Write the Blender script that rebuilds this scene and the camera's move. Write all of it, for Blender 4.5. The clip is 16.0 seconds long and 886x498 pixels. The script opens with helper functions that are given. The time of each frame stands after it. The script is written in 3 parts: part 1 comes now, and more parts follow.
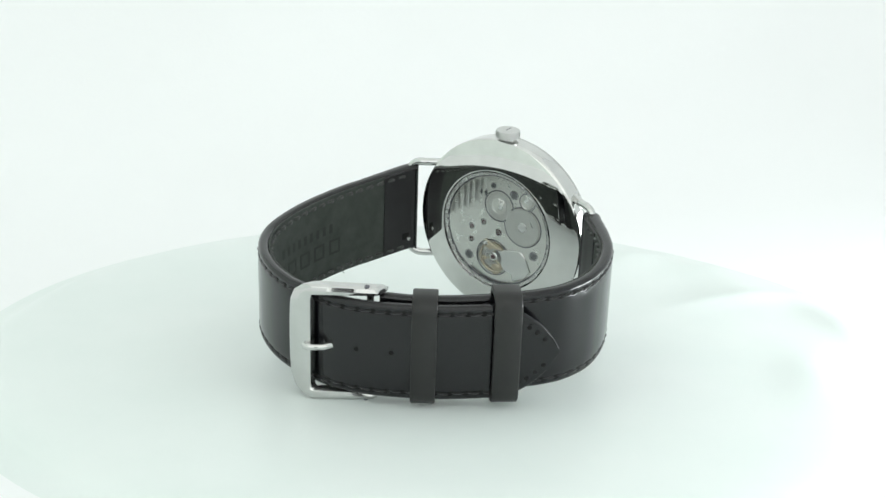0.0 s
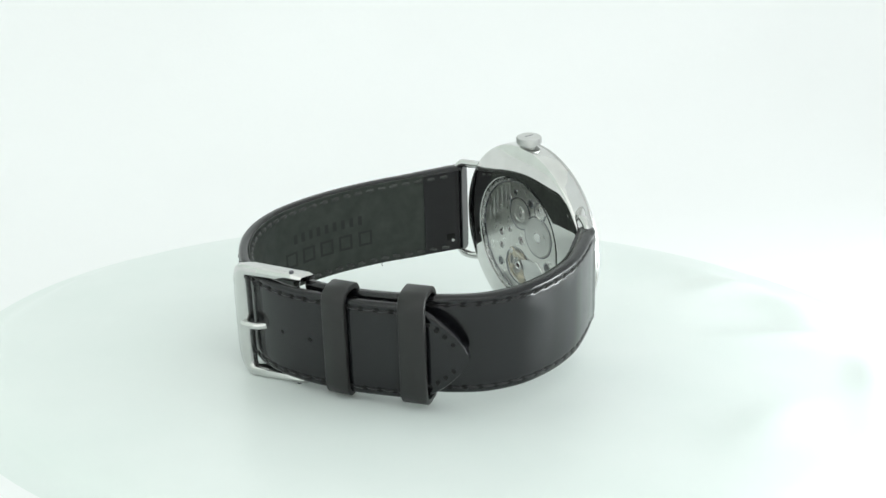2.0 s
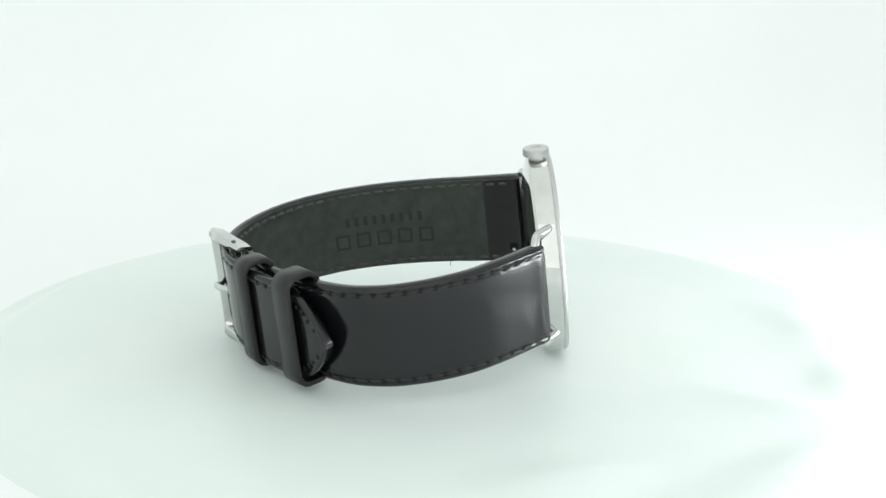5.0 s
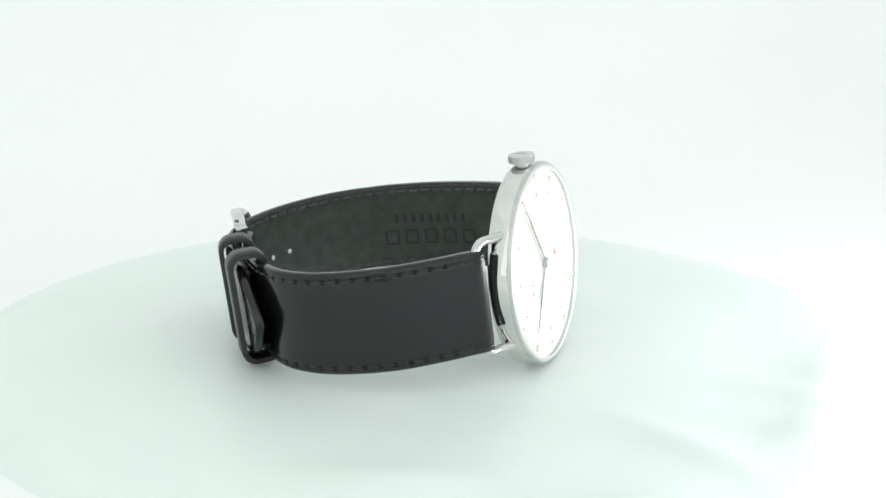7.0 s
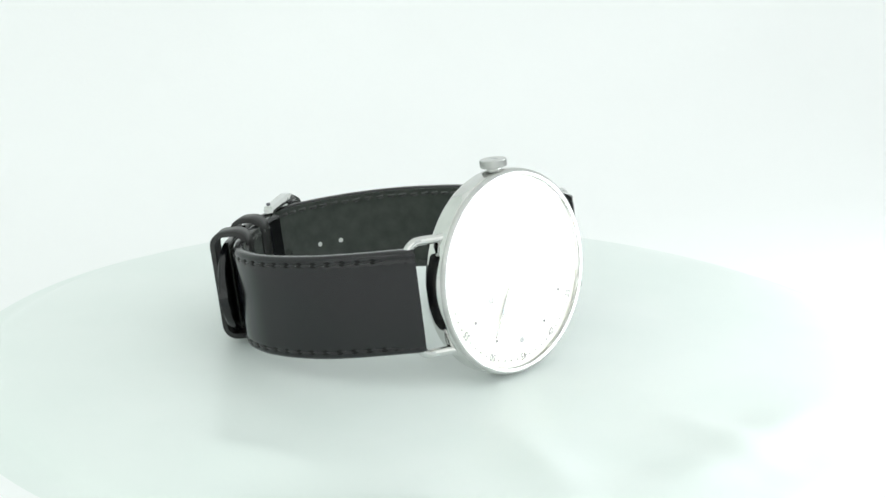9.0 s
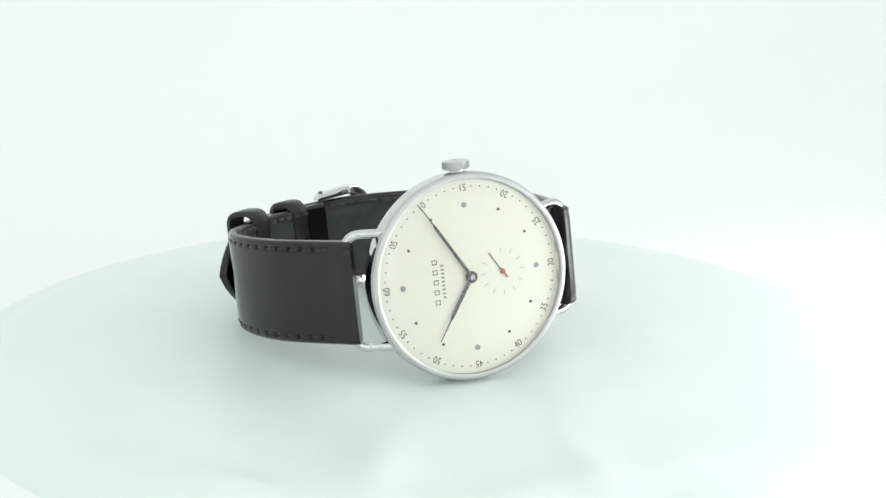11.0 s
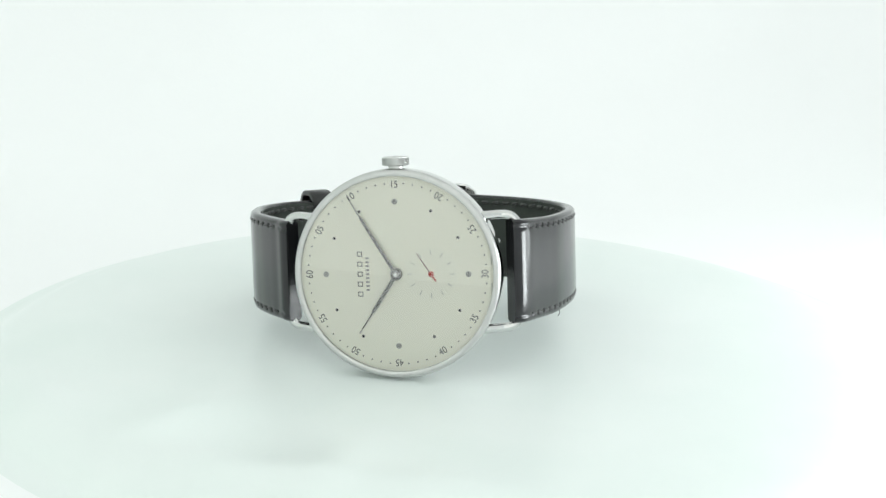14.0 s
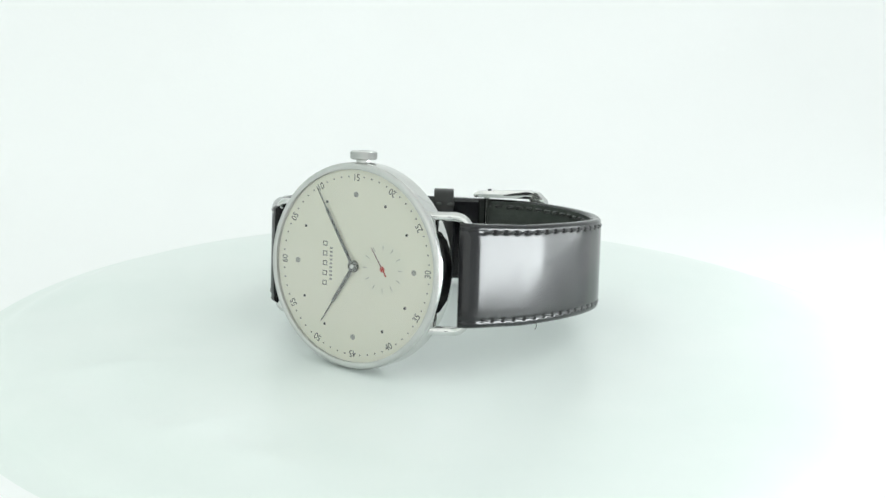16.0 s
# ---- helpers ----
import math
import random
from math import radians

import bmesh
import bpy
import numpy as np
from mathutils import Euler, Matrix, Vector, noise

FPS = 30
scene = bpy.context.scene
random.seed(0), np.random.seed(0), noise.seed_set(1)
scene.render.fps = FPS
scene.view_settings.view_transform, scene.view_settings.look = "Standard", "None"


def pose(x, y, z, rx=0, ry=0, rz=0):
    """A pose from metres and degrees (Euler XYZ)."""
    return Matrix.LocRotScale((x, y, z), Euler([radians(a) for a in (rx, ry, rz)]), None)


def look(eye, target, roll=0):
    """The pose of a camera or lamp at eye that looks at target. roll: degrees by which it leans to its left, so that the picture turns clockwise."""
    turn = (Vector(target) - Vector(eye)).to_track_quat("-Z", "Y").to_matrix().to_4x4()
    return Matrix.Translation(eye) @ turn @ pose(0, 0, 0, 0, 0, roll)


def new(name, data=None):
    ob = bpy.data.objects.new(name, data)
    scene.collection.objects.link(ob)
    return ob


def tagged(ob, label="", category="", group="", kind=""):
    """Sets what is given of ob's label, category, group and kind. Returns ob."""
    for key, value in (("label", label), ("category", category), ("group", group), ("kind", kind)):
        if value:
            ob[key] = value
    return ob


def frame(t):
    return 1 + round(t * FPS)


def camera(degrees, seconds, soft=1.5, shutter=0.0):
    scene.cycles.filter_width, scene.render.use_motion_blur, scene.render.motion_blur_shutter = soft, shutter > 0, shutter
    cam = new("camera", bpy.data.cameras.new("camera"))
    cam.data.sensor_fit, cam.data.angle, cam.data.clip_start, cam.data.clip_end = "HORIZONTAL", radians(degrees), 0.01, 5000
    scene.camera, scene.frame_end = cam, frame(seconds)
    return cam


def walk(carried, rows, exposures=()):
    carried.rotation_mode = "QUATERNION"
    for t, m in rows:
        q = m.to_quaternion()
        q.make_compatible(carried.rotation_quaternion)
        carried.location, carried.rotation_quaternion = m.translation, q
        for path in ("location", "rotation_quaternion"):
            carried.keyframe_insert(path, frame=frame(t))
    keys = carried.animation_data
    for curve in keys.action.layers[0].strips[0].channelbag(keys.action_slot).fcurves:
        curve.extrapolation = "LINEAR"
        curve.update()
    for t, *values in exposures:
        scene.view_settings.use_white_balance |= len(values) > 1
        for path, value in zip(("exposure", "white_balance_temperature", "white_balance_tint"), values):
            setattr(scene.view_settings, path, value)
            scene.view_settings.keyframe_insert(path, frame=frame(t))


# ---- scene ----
MM = 0.001
SPIN = -11.247          # degrees a second, about the turntable's axis
EYE = Vector((0.0, -0.26909, 0.09198))
AIM = EYE + Vector((0.004914, 0.964076, -0.265581))

cam = camera(33.5, 16.0, soft=1.5)
walk(cam, [(0.0, look(EYE, AIM, 1.86)), (16.0, look(EYE, AIM, 1.86))])

# ---- light ----
world = bpy.data.worlds.new("studio")
scene.world = world
world.use_nodes = True
world.node_tree.nodes["Background"].inputs[0].default_value = (0.9, 0.97, 0.95, 1)
world.node_tree.nodes["Background"].inputs[1].default_value = 0.4
scene.view_settings.exposure = -0.07

# Emission added to the backdrop, the unseen tent cloth and the two diffusers.
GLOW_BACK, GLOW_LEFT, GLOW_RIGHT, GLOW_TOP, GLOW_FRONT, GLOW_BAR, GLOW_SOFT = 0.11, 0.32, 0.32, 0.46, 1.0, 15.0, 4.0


# ---- materials ----
def material(name):
    m = bpy.data.materials.new(name)
    m.use_nodes = True
    nt = m.node_tree
    return m, nt, nt.nodes["Principled BSDF"]


def add_bump(nt, bsdf, scale, strength, distance, detail=4.0):
    co = nt.nodes.new("ShaderNodeTexCoord")
    tex = nt.nodes.new("ShaderNodeTexNoise")
    tex.inputs["Detail"].default_value = detail
    tex.inputs["Scale"].default_value = scale
    nt.links.new(co.outputs["Object"], tex.inputs["Vector"])
    b = nt.nodes.new("ShaderNodeBump")
    b.inputs["Strength"].default_value = strength
    b.inputs["Distance"].default_value = distance
    nt.links.new(tex.outputs[0], b.inputs["Height"])
    nt.links.new(b.outputs[0], bsdf.inputs["Normal"])


def add_mix(nt, bsdf, a, b, scale, lo=0.35, hi=0.65, socket="Base Color", detail=5.0):
    co = nt.nodes.new("ShaderNodeTexCoord")
    tex = nt.nodes.new("ShaderNodeTexNoise")
    tex.inputs["Scale"].default_value = scale
    tex.inputs["Detail"].default_value = detail
    nt.links.new(co.outputs["Object"], tex.inputs["Vector"])
    ramp = nt.nodes.new("ShaderNodeValToRGB")
    ramp.color_ramp.elements[0].position, ramp.color_ramp.elements[1].position = lo, hi
    ramp.color_ramp.elements[0].color, ramp.color_ramp.elements[1].color = (*a, 1), (*b, 1)
    nt.links.new(tex.outputs[0], ramp.inputs[0])
    nt.links.new(ramp.outputs[0], bsdf.inputs[socket])


def leather(name, a, b, rough, bump=0.006, grain=2400):
    m, nt, p = material(name)
    add_mix(nt, p, a, b, 420, 0.15, 0.85)
    add_mix(nt, p, (rough - 0.006,) * 3, (rough + 0.008,) * 3, 700, 0.2, 0.8, socket="Roughness")
    add_bump(nt, p, grain, bump, 0.00012)
    p.inputs["Specular IOR Level"].default_value = 0.5
    return m


def smooth_leather(name, colour, rough):
    """Polished strap leather: slow unevenness of the surface and a very fine grain, with faint scuffs."""
    m, nt, p = material(name)
    add_mix(nt, p, colour, tuple(c * 1.25 for c in colour), 260, 0.3, 0.8)
    add_mix(nt, p, (rough,) * 3, (rough + 0.07,) * 3, 190, 0.35, 0.75, socket="Roughness")
    co = nt.nodes.new("ShaderNodeTexCoord")
    last = None
    for scale, strength, distance, detail in ((230, 0.10, 0.00010, 2.0), (2600, 0.05, 0.00003, 3.0)):
        tex = nt.nodes.new("ShaderNodeTexNoise")
        tex.inputs["Scale"].default_value, tex.inputs["Detail"].default_value = scale, detail
        nt.links.new(co.outputs["Object"], tex.inputs["Vector"])
        b = nt.nodes.new("ShaderNodeBump")
        b.inputs["Strength"].default_value, b.inputs["Distance"].default_value = strength, distance
        nt.links.new(tex.outputs[0], b.inputs["Height"])
        if last:
            nt.links.new(last.outputs[0], b.inputs["Normal"])
        last = b
    nt.links.new(last.outputs[0], p.inputs["Normal"])
    p.inputs["Specular IOR Level"].default_value = 0.50
    return m


def steel(name, colour, rough, bump=0.0, scale=900):
    m, nt, p = material(name)
    p.inputs["Metallic"].default_value = 1.0
    add_mix(nt, p, colour, tuple(c * 0.94 for c in colour), 300)
    add_mix(nt, p, (rough,) * 3, (rough * 1.35 + 0.012,) * 3, 700, socket="Roughness")
    if bump:
        add_bump(nt, p, scale, bump, 0.00005)
    return m


def plain(name, colour, rough=0.5, metal=0.0):
    m, nt, p = material(name)
    p.inputs["Base Color"].default_value = (*colour, 1)
    p.inputs["Roughness"].default_value = rough
    p.inputs["Metallic"].default_value = metal
    return m


def fabric(name, colour, glow, glow_colour):
    """White diffusion cloth; emission stands in for lamps outside, and whitens the paper backdrop."""
    m, nt, p = material(name)
    add_mix(nt, p, colour, tuple(c * 0.97 for c in colour), 9)
    p.inputs["Roughness"].default_value = 0.9
    add_bump(nt, p, 700, 0.15, 0.0004)
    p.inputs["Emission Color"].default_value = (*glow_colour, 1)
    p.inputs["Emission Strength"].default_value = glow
    return m


def glass(name):
    m, nt, p = material(name)
    p.inputs["Base Color"].default_value = (1, 1, 1, 1)
    p.inputs["Roughness"].default_value = 0.0
    p.inputs["IOR"].default_value = 1.5
    p.inputs["Transmission Weight"].default_value = 1.0
    return m


LEATHER = smooth_leather("black smooth leather", (0.0055, 0.0055, 0.0068), 0.13)
FOLD = leather("black folded leather", (0.012, 0.011, 0.012), (0.017, 0.016, 0.018), 0.42)
EDGE = leather("black leather keeper", (0.010, 0.010, 0.010), (0.015, 0.0145, 0.014), 0.38)
LINING = leather("dark grey-green lining", (0.024, 0.030, 0.026), (0.058, 0.067, 0.058), 0.62, 0.5, 1500)
EMBOSS = leather("pressed lining", (0.018, 0.021, 0.019), (0.024, 0.028, 0.025), 0.6)
THREAD_IN = plain("dark grey thread", (0.045, 0.048, 0.045), 0.4)
THREAD = plain("black waxed thread", (0.009, 0.009, 0.010), 0.3)
# Near-black colour stands in for the shade inside holes and slots.
HOLE = plain("hole shade", (0.004, 0.004, 0.004), 0.9)
STEEL = steel("polished steel", (0.64, 0.64, 0.63), 0.07)
MIRROR = steel("mirror-polished steel", (0.68, 0.68, 0.665), 0.015)
SATIN = steel("satin steel", (0.62, 0.62, 0.61), 0.22, 0.1)
KNURL = steel("knurled steel", (0.66, 0.66, 0.65), 0.30)
PLATE = steel("rhodium plate", (0.74, 0.74, 0.71), 0.26, 0.03, 1800)
WHEEL = steel("sunburst wheel", (0.62, 0.62, 0.60), 0.3, 0.03, 2200)
BRASS = steel("pale gilt brass", (0.62, 0.55, 0.42), 0.3)
DARKMETAL = steel("dark metal, also groove shade", (0.16, 0.16, 0.18), 0.3)
JEWEL = plain("dark ruby jewel", (0.07, 0.03, 0.035), 0.15)
DIAL = plain("silvery cream dial", (0.84, 0.835, 0.715), 0.45)
SUBDIAL = plain("cream sunk dial", (0.82, 0.82, 0.705), 0.45)
INK = plain("dark grey dial print", (0.022, 0.022, 0.024), 0.6)
GREYINK = plain("grey dial print", (0.30, 0.30, 0.28), 0.6)
PALEINK = plain("pale grey dial print", (0.42, 0.42, 0.38), 0.6)
HAND = plain("polished grey steel hand", (0.15, 0.15, 0.148), 0.14, 1.0)
RED = plain("red enamel", (0.45, 0.05, 0.03), 0.45)
GLASS = glass("sapphire glass")


# ---- mesh helpers, in millimetres ----
def part(name, bm, mat, parent=None, label="", smooth=True, angle=35):
    bmesh.ops.recalc_face_normals(bm, faces=bm.faces)
    bm.transform(Matrix.Scale(MM, 4))
    me = bpy.data.meshes.new(name)
    for f in bm.faces:
        f.smooth = smooth
    if smooth:
        for e in bm.edges:
            if len(e.link_faces) == 2 and e.calc_face_angle(0) > radians(angle):
                e.smooth = False
    bm.to_mesh(me)
    bm.free()
    me.materials.append(mat)
    ob = new(name, me)
    ob.parent = parent
    if label:
        ob["label"] = label
    return ob


def again(ob, m, parent):
    """One more object on the same mesh."""
    o = new(ob.name.split(".")[0], ob.data)
    o.parent = parent
    o.matrix_local = m
    return o


def lathe(profile, segs=96, closed=False):
    """Turns (radius, y) points about the y axis."""
    bm = bmesh.new()
    rings = []
    for r, y in profile:
        if r < 1e-6:
            rings.append([bm.verts.new((0, y, 0))])
        else:
            rings.append([bm.verts.new((r * math.cos(2 * math.pi * i / segs), y, r * math.sin(2 * math.pi * i / segs))) for i in range(segs)])
    pairs = list(zip(rings, rings[1:]))
    if closed:
        pairs.append((rings[-1], rings[0]))
    for a, b in pairs:
        for i in range(segs):
            j = (i + 1) % segs
            if len(a) == 1 and len(b) == 1:
                continue
            if len(a) == 1:
                bm.faces.new((a[0], b[i], b[j]))
            elif len(b) == 1:
                bm.faces.new((a[i], b[0], a[j]))
            else:
                bm.faces.new((a[i], b[i], b[j], a[j]))
    return bm


def box(x0, x1, y0, y1, z0, z1, bevel=0.0, segs=2):
    bm = bmesh.new()
    bmesh.ops.create_cube(bm, size=1)
    bm.transform(Matrix.LocRotScale(((x0 + x1) / 2, (y0 + y1) / 2, (z0 + z1) / 2), None, (x1 - x0, y1 - y0, z1 - z0)))
    if bevel:
        bmesh.ops.bevel(bm, geom=bm.edges[:], offset=bevel, segments=segs, profile=0.5, affect="EDGES")
    return bm


def tube(path, radius, segs=12, closed=False):
    """A round wire through the points of a path."""
    bm = bmesh.new()
    pts = [Vector(p) for p in path]
    n = len(pts)
    rings = []
    up = None
    for i, p in enumerate(pts):
        a = pts[(i - 1) % n] if (closed or i) else p
        b = pts[(i + 1) % n] if (closed or i < n - 1) else p
        t = (b - a).normalized()
        if up is None:
            up = t.orthogonal().normalized()
        up = (up - t * up.dot(t)).normalized()
        side = t.cross(up)
        r = radius(i / (n - 1)) if callable(radius) else radius
        rings.append([bm.verts.new(p + r * (up * math.cos(2 * math.pi * k / segs) + side * math.sin(2 * math.pi * k / segs))) for k in range(segs)])
    for a, b in zip(rings, rings[1:] + (rings[:1] if closed else [])):
        for k in range(segs):
            bm.faces.new((a[k], a[(k + 1) % segs], b[(k + 1) % segs], b[k]))
    if not closed:
        bm.faces.new(rings[0][::-1])
        bm.faces.new(rings[-1])
    return bm


def join(*bms):
    out = bmesh.new()
    for b in bms:
        me = bpy.data.meshes.new("tmp")
        b.to_mesh(me)
        b.free()
        out.from_mesh(me)
        bpy.data.meshes.remove(me)
    return out


def spline(pts, step=0.8):
    """A smooth curve through plan points, resampled at even steps."""
    P = [Vector(p) for p in pts]
    P = [P[0] * 2 - P[1]] + P + [P[-1] * 2 - P[-2]]
    fine = []
    for i in range(1, len(P) - 2):
        for k in range(24):
            t = k / 24
            a, b, c, d = P[i - 1:i + 3]
            fine.append(0.5 * (2 * b + (c - a) * t + (2 * a - 5 * b + 4 * c - d) * t * t + (3 * b - a - 3 * c + d) * t ** 3))
    fine.append(P[-2])
    out, left = [fine[0]], step
    for a, b in zip(fine, fine[1:]):
        d = (b - a).length
        while d >= left and d > 0:
            a = a + (b - a) * (left / d)
            out.append(a)
            d = (b - a).length
            left = step
        left -= d
    return out


class Band:
    """A strap piece: its outer line in plan (u, n), with thickness, half width and lean along it."""

    def __init__(self, pts, thick, half, lean, drop, step=0.8):
        self.p, self.step = spline(pts, step), step
        self.length = step * (len(self.p) - 1)
        self.thick, self.half, self.lean, self.drop = thick, half, lean, drop

    def at(self, s):
        k = min(max(s / self.step, 0), len(self.p) - 1.001)
        i = int(k)
        p = self.p[i].lerp(self.p[i + 1], k - i)
        a, b = self.p[max(i - 1, 0)], self.p[min(i + 2, len(self.p) - 1)]
        t = (b - a).normalized()
        nrm = Vector((t.y, -t.x))
        if nrm.dot(p - Vector((0, 28))) < 0:
            nrm = -nrm
        return p, t, nrm

    def point(self, s, v, depth):
        p, t, nrm = self.at(s)
        q = p + nrm * (self.lean(s) * (-v / 9) - depth)
        return Vector((q.x, q.y, v - self.drop(s)))

    def seat(self, s, v, depth, inner=False, turn=0.0):
        """x along the band, y across, z out of the face."""
        p, t, nrm = self.at(s)
        z = Vector((nrm.x, nrm.y, 0)) * (-1 if inner else 1)
        x = Vector((t.x, t.y, 0))
        y = z.cross(x)
        if turn:
            x, y = x * math.cos(turn) + y * math.sin(turn), y * math.cos(turn) - x * math.sin(turn)
        m = Matrix((x, y, z)).transposed().to_4x4()
        return Matrix.Translation(self.point(s, v, depth) * MM) @ m

    def mesh(self, s0=0.0, s1=None):
        s1 = self.length if s1 is None else s1
        n = max(2, int((s1 - s0) / self.step))
        side = (0.3, 0.6, 0.76, 0.80, 0.825, 0.85, 0.875, 0.90, 0.93, 0.96, 0.985, 1)
        fr = tuple(-a for a in side[::-1]) + (0,) + side
        n = max(2, int((s1 - s0) / 0.442))
        bm = bmesh.new()
        rings = []
        for k in range(n + 1):
            s = s0 + (s1 - s0) * k / n
            th, w = self.thick(s), self.half(s)
            out, inn = [], []
            for f in fr:
                a = abs(f)
                dome = self.rise(s, f * w) + (0.24 * th * max(0, (a - 0.93) / 0.07) ** 2)
                dip = 0.28 * th * max(0, (a - 0.93) / 0.07) ** 2
                out.append(bm.verts.new(self.point(s, f * w, dome)))
                inn.append(bm.verts.new(self.point(s, f * w, th - dip)))
            rings.append(out + inn[::-1])
        m = len(rings[0])
        for a, b in zip(rings, rings[1:]):
            for i in range(m):
                bm.faces.new((a[i], a[(i + 1) % m], b[(i + 1) % m], b[i]))
        for r in (rings[0], rings[-1]):
            h = m // 2
            for i in range(h - 1):
                bm.faces.new((r[i], r[i + 1], r[m - 2 - i], r[m - 1 - i]))
        return bm

    def rise(self, s, v):
        """How far the outer face lies under the band's line: a sewn channel, pulled in at each hole."""
        a, row = abs(v) / self.half(s), 1 - 1.35 / self.half(s)
        pull = 0.5 + 0.5 * math.cos(2 * math.pi * (s - 6.0 - 2.65 / 2) / 2.65)
        return 0.10 * max(0, (a - 0.72) / 0.28) + (0.07 + 0.15 * pull * pull) * math.exp(-((a - row) / 0.035) ** 2)

    def sheet(self, s0, s1, inset, depth, thick):
        """A thin layer on the inner face."""
        n = max(2, int((s1 - s0) / self.step))
        fr = (-1, -0.6, -0.2, 0.2, 0.6, 1)
        bm = bmesh.new()
        rings = []
        for k in range(n + 1):
            s = s0 + (s1 - s0) * k / n
            w, th = self.half(s) - inset, self.thick(s)
            a = [bm.verts.new(self.point(s, f * w, th + depth)) for f in fr]
            b = [bm.verts.new(self.point(s, f * w, th + depth + thick)) for f in fr]
            rings.append(a + b[::-1])
        m = len(rings[0])
        for a, b in zip(rings, rings[1:]):
            for i in range(m):
                bm.faces.new((a[i], a[(i + 1) % m], b[(i + 1) % m], b[i]))
        bm.faces.new(rings[0])
        bm.faces.new(rings[-1])
        return bm


def ramp(s, pts):
    """Straight runs between (s, value) points."""
    for (a, va), (b, vb) in zip(pts, pts[1:]):
        if s <= b:
            return va + (vb - va) * max(0, (s - a)) / (b - a)
    return pts[-1][1]


# ---- the studio ----
def sheet_mesh(name, rows, mat, label, category, thick):
    """A bent sheet with thickness: rows of (y, z) carried across x."""
    bm = bmesh.new()
    half = 422
    ring = rows + [(y + thick, z - thick) for y, z in rows[::-1]]
    line = [[bm.verts.new((x, y, z)) for y, z in ring] for x in (-half, half)]
    n = len(ring)
    for i in range(n):
        bm.faces.new((line[0][i], line[1][i], line[1][(i + 1) % n], line[0][(i + 1) % n]))
    ob = part(name, bm, mat)
    return tagged(ob, label, category, kind="structure")


# Paper gives off no light; a little emission is added to whiten it.
BACK = fabric("white backdrop paper, added glow", (0.868, 0.876, 0.880), GLOW_BACK, (0.97, 1.0, 1.0))
RIGHT = fabric("tent cloth, right, added glow", (0.62, 0.64, 0.64), GLOW_RIGHT, (0.96, 1.0, 1.02))
# The green cast of the left-hand light is put into this cloth's colour.
LEFT = fabric("tent cloth, left, green-cast glow", (0.60, 0.66, 0.62), GLOW_LEFT, (0.95, 1.0, 0.97))
TOP = fabric("tent cloth, roof", (0.62, 0.63, 0.62), GLOW_TOP, (0.96, 1.0, 0.975))
FRONT = fabric("tent cloth, front", (0.45, 0.46, 0.45), GLOW_FRONT, (0.96, 1.0, 0.97))

FLOOR_Z = -4.2
curve = [(-603, FLOOR_Z), (-300, FLOOR_Z), (0, FLOOR_Z), (140, FLOOR_Z)]
for k in range(1, 31):
    a = math.pi / 2 * k / 30
    curve.append((140 + 350 * math.sin(a), FLOOR_Z + 350 * (1 - math.cos(a))))
curve += [(490, 420), (490, 636)]
sheet_mesh("backdrop", curve, BACK, "white seamless paper sweep with added glow, under and behind the turntable", "backdrop", 2.0)


def tent_wall(name, x0, x1, y0, y1, z0, z1, mat, label):
    ob = part(name, box(x0, x1, y0, y1, z0, z1), mat, smooth=False)
    return tagged(ob, label, "tent wall", kind="structure")


# Out of view: walls and roof whose added glow fills the scene.
tent_wall("wall_east", 420, 424, -600, 486, FLOOR_Z - 1, 642, RIGHT, "unseen white tent cloth on the right, with added glow")
tent_wall("wall_west", -424, -420, -600, 486, FLOOR_Z - 1, 642, LEFT, "unseen white tent cloth on the left, green cast put into colour and glow")
tent_wall("wall_south", -420, 420, -604, -600, FLOOR_Z - 1, 642, FRONT, "unseen white tent cloth behind the camera, glowing as front fill")
ceiling = tagged(part("ceiling", box(-424, 424, -604, 492, 641, 645), TOP, smooth=False), "unseen white tent roof with added glow", "tent roof", kind="structure")


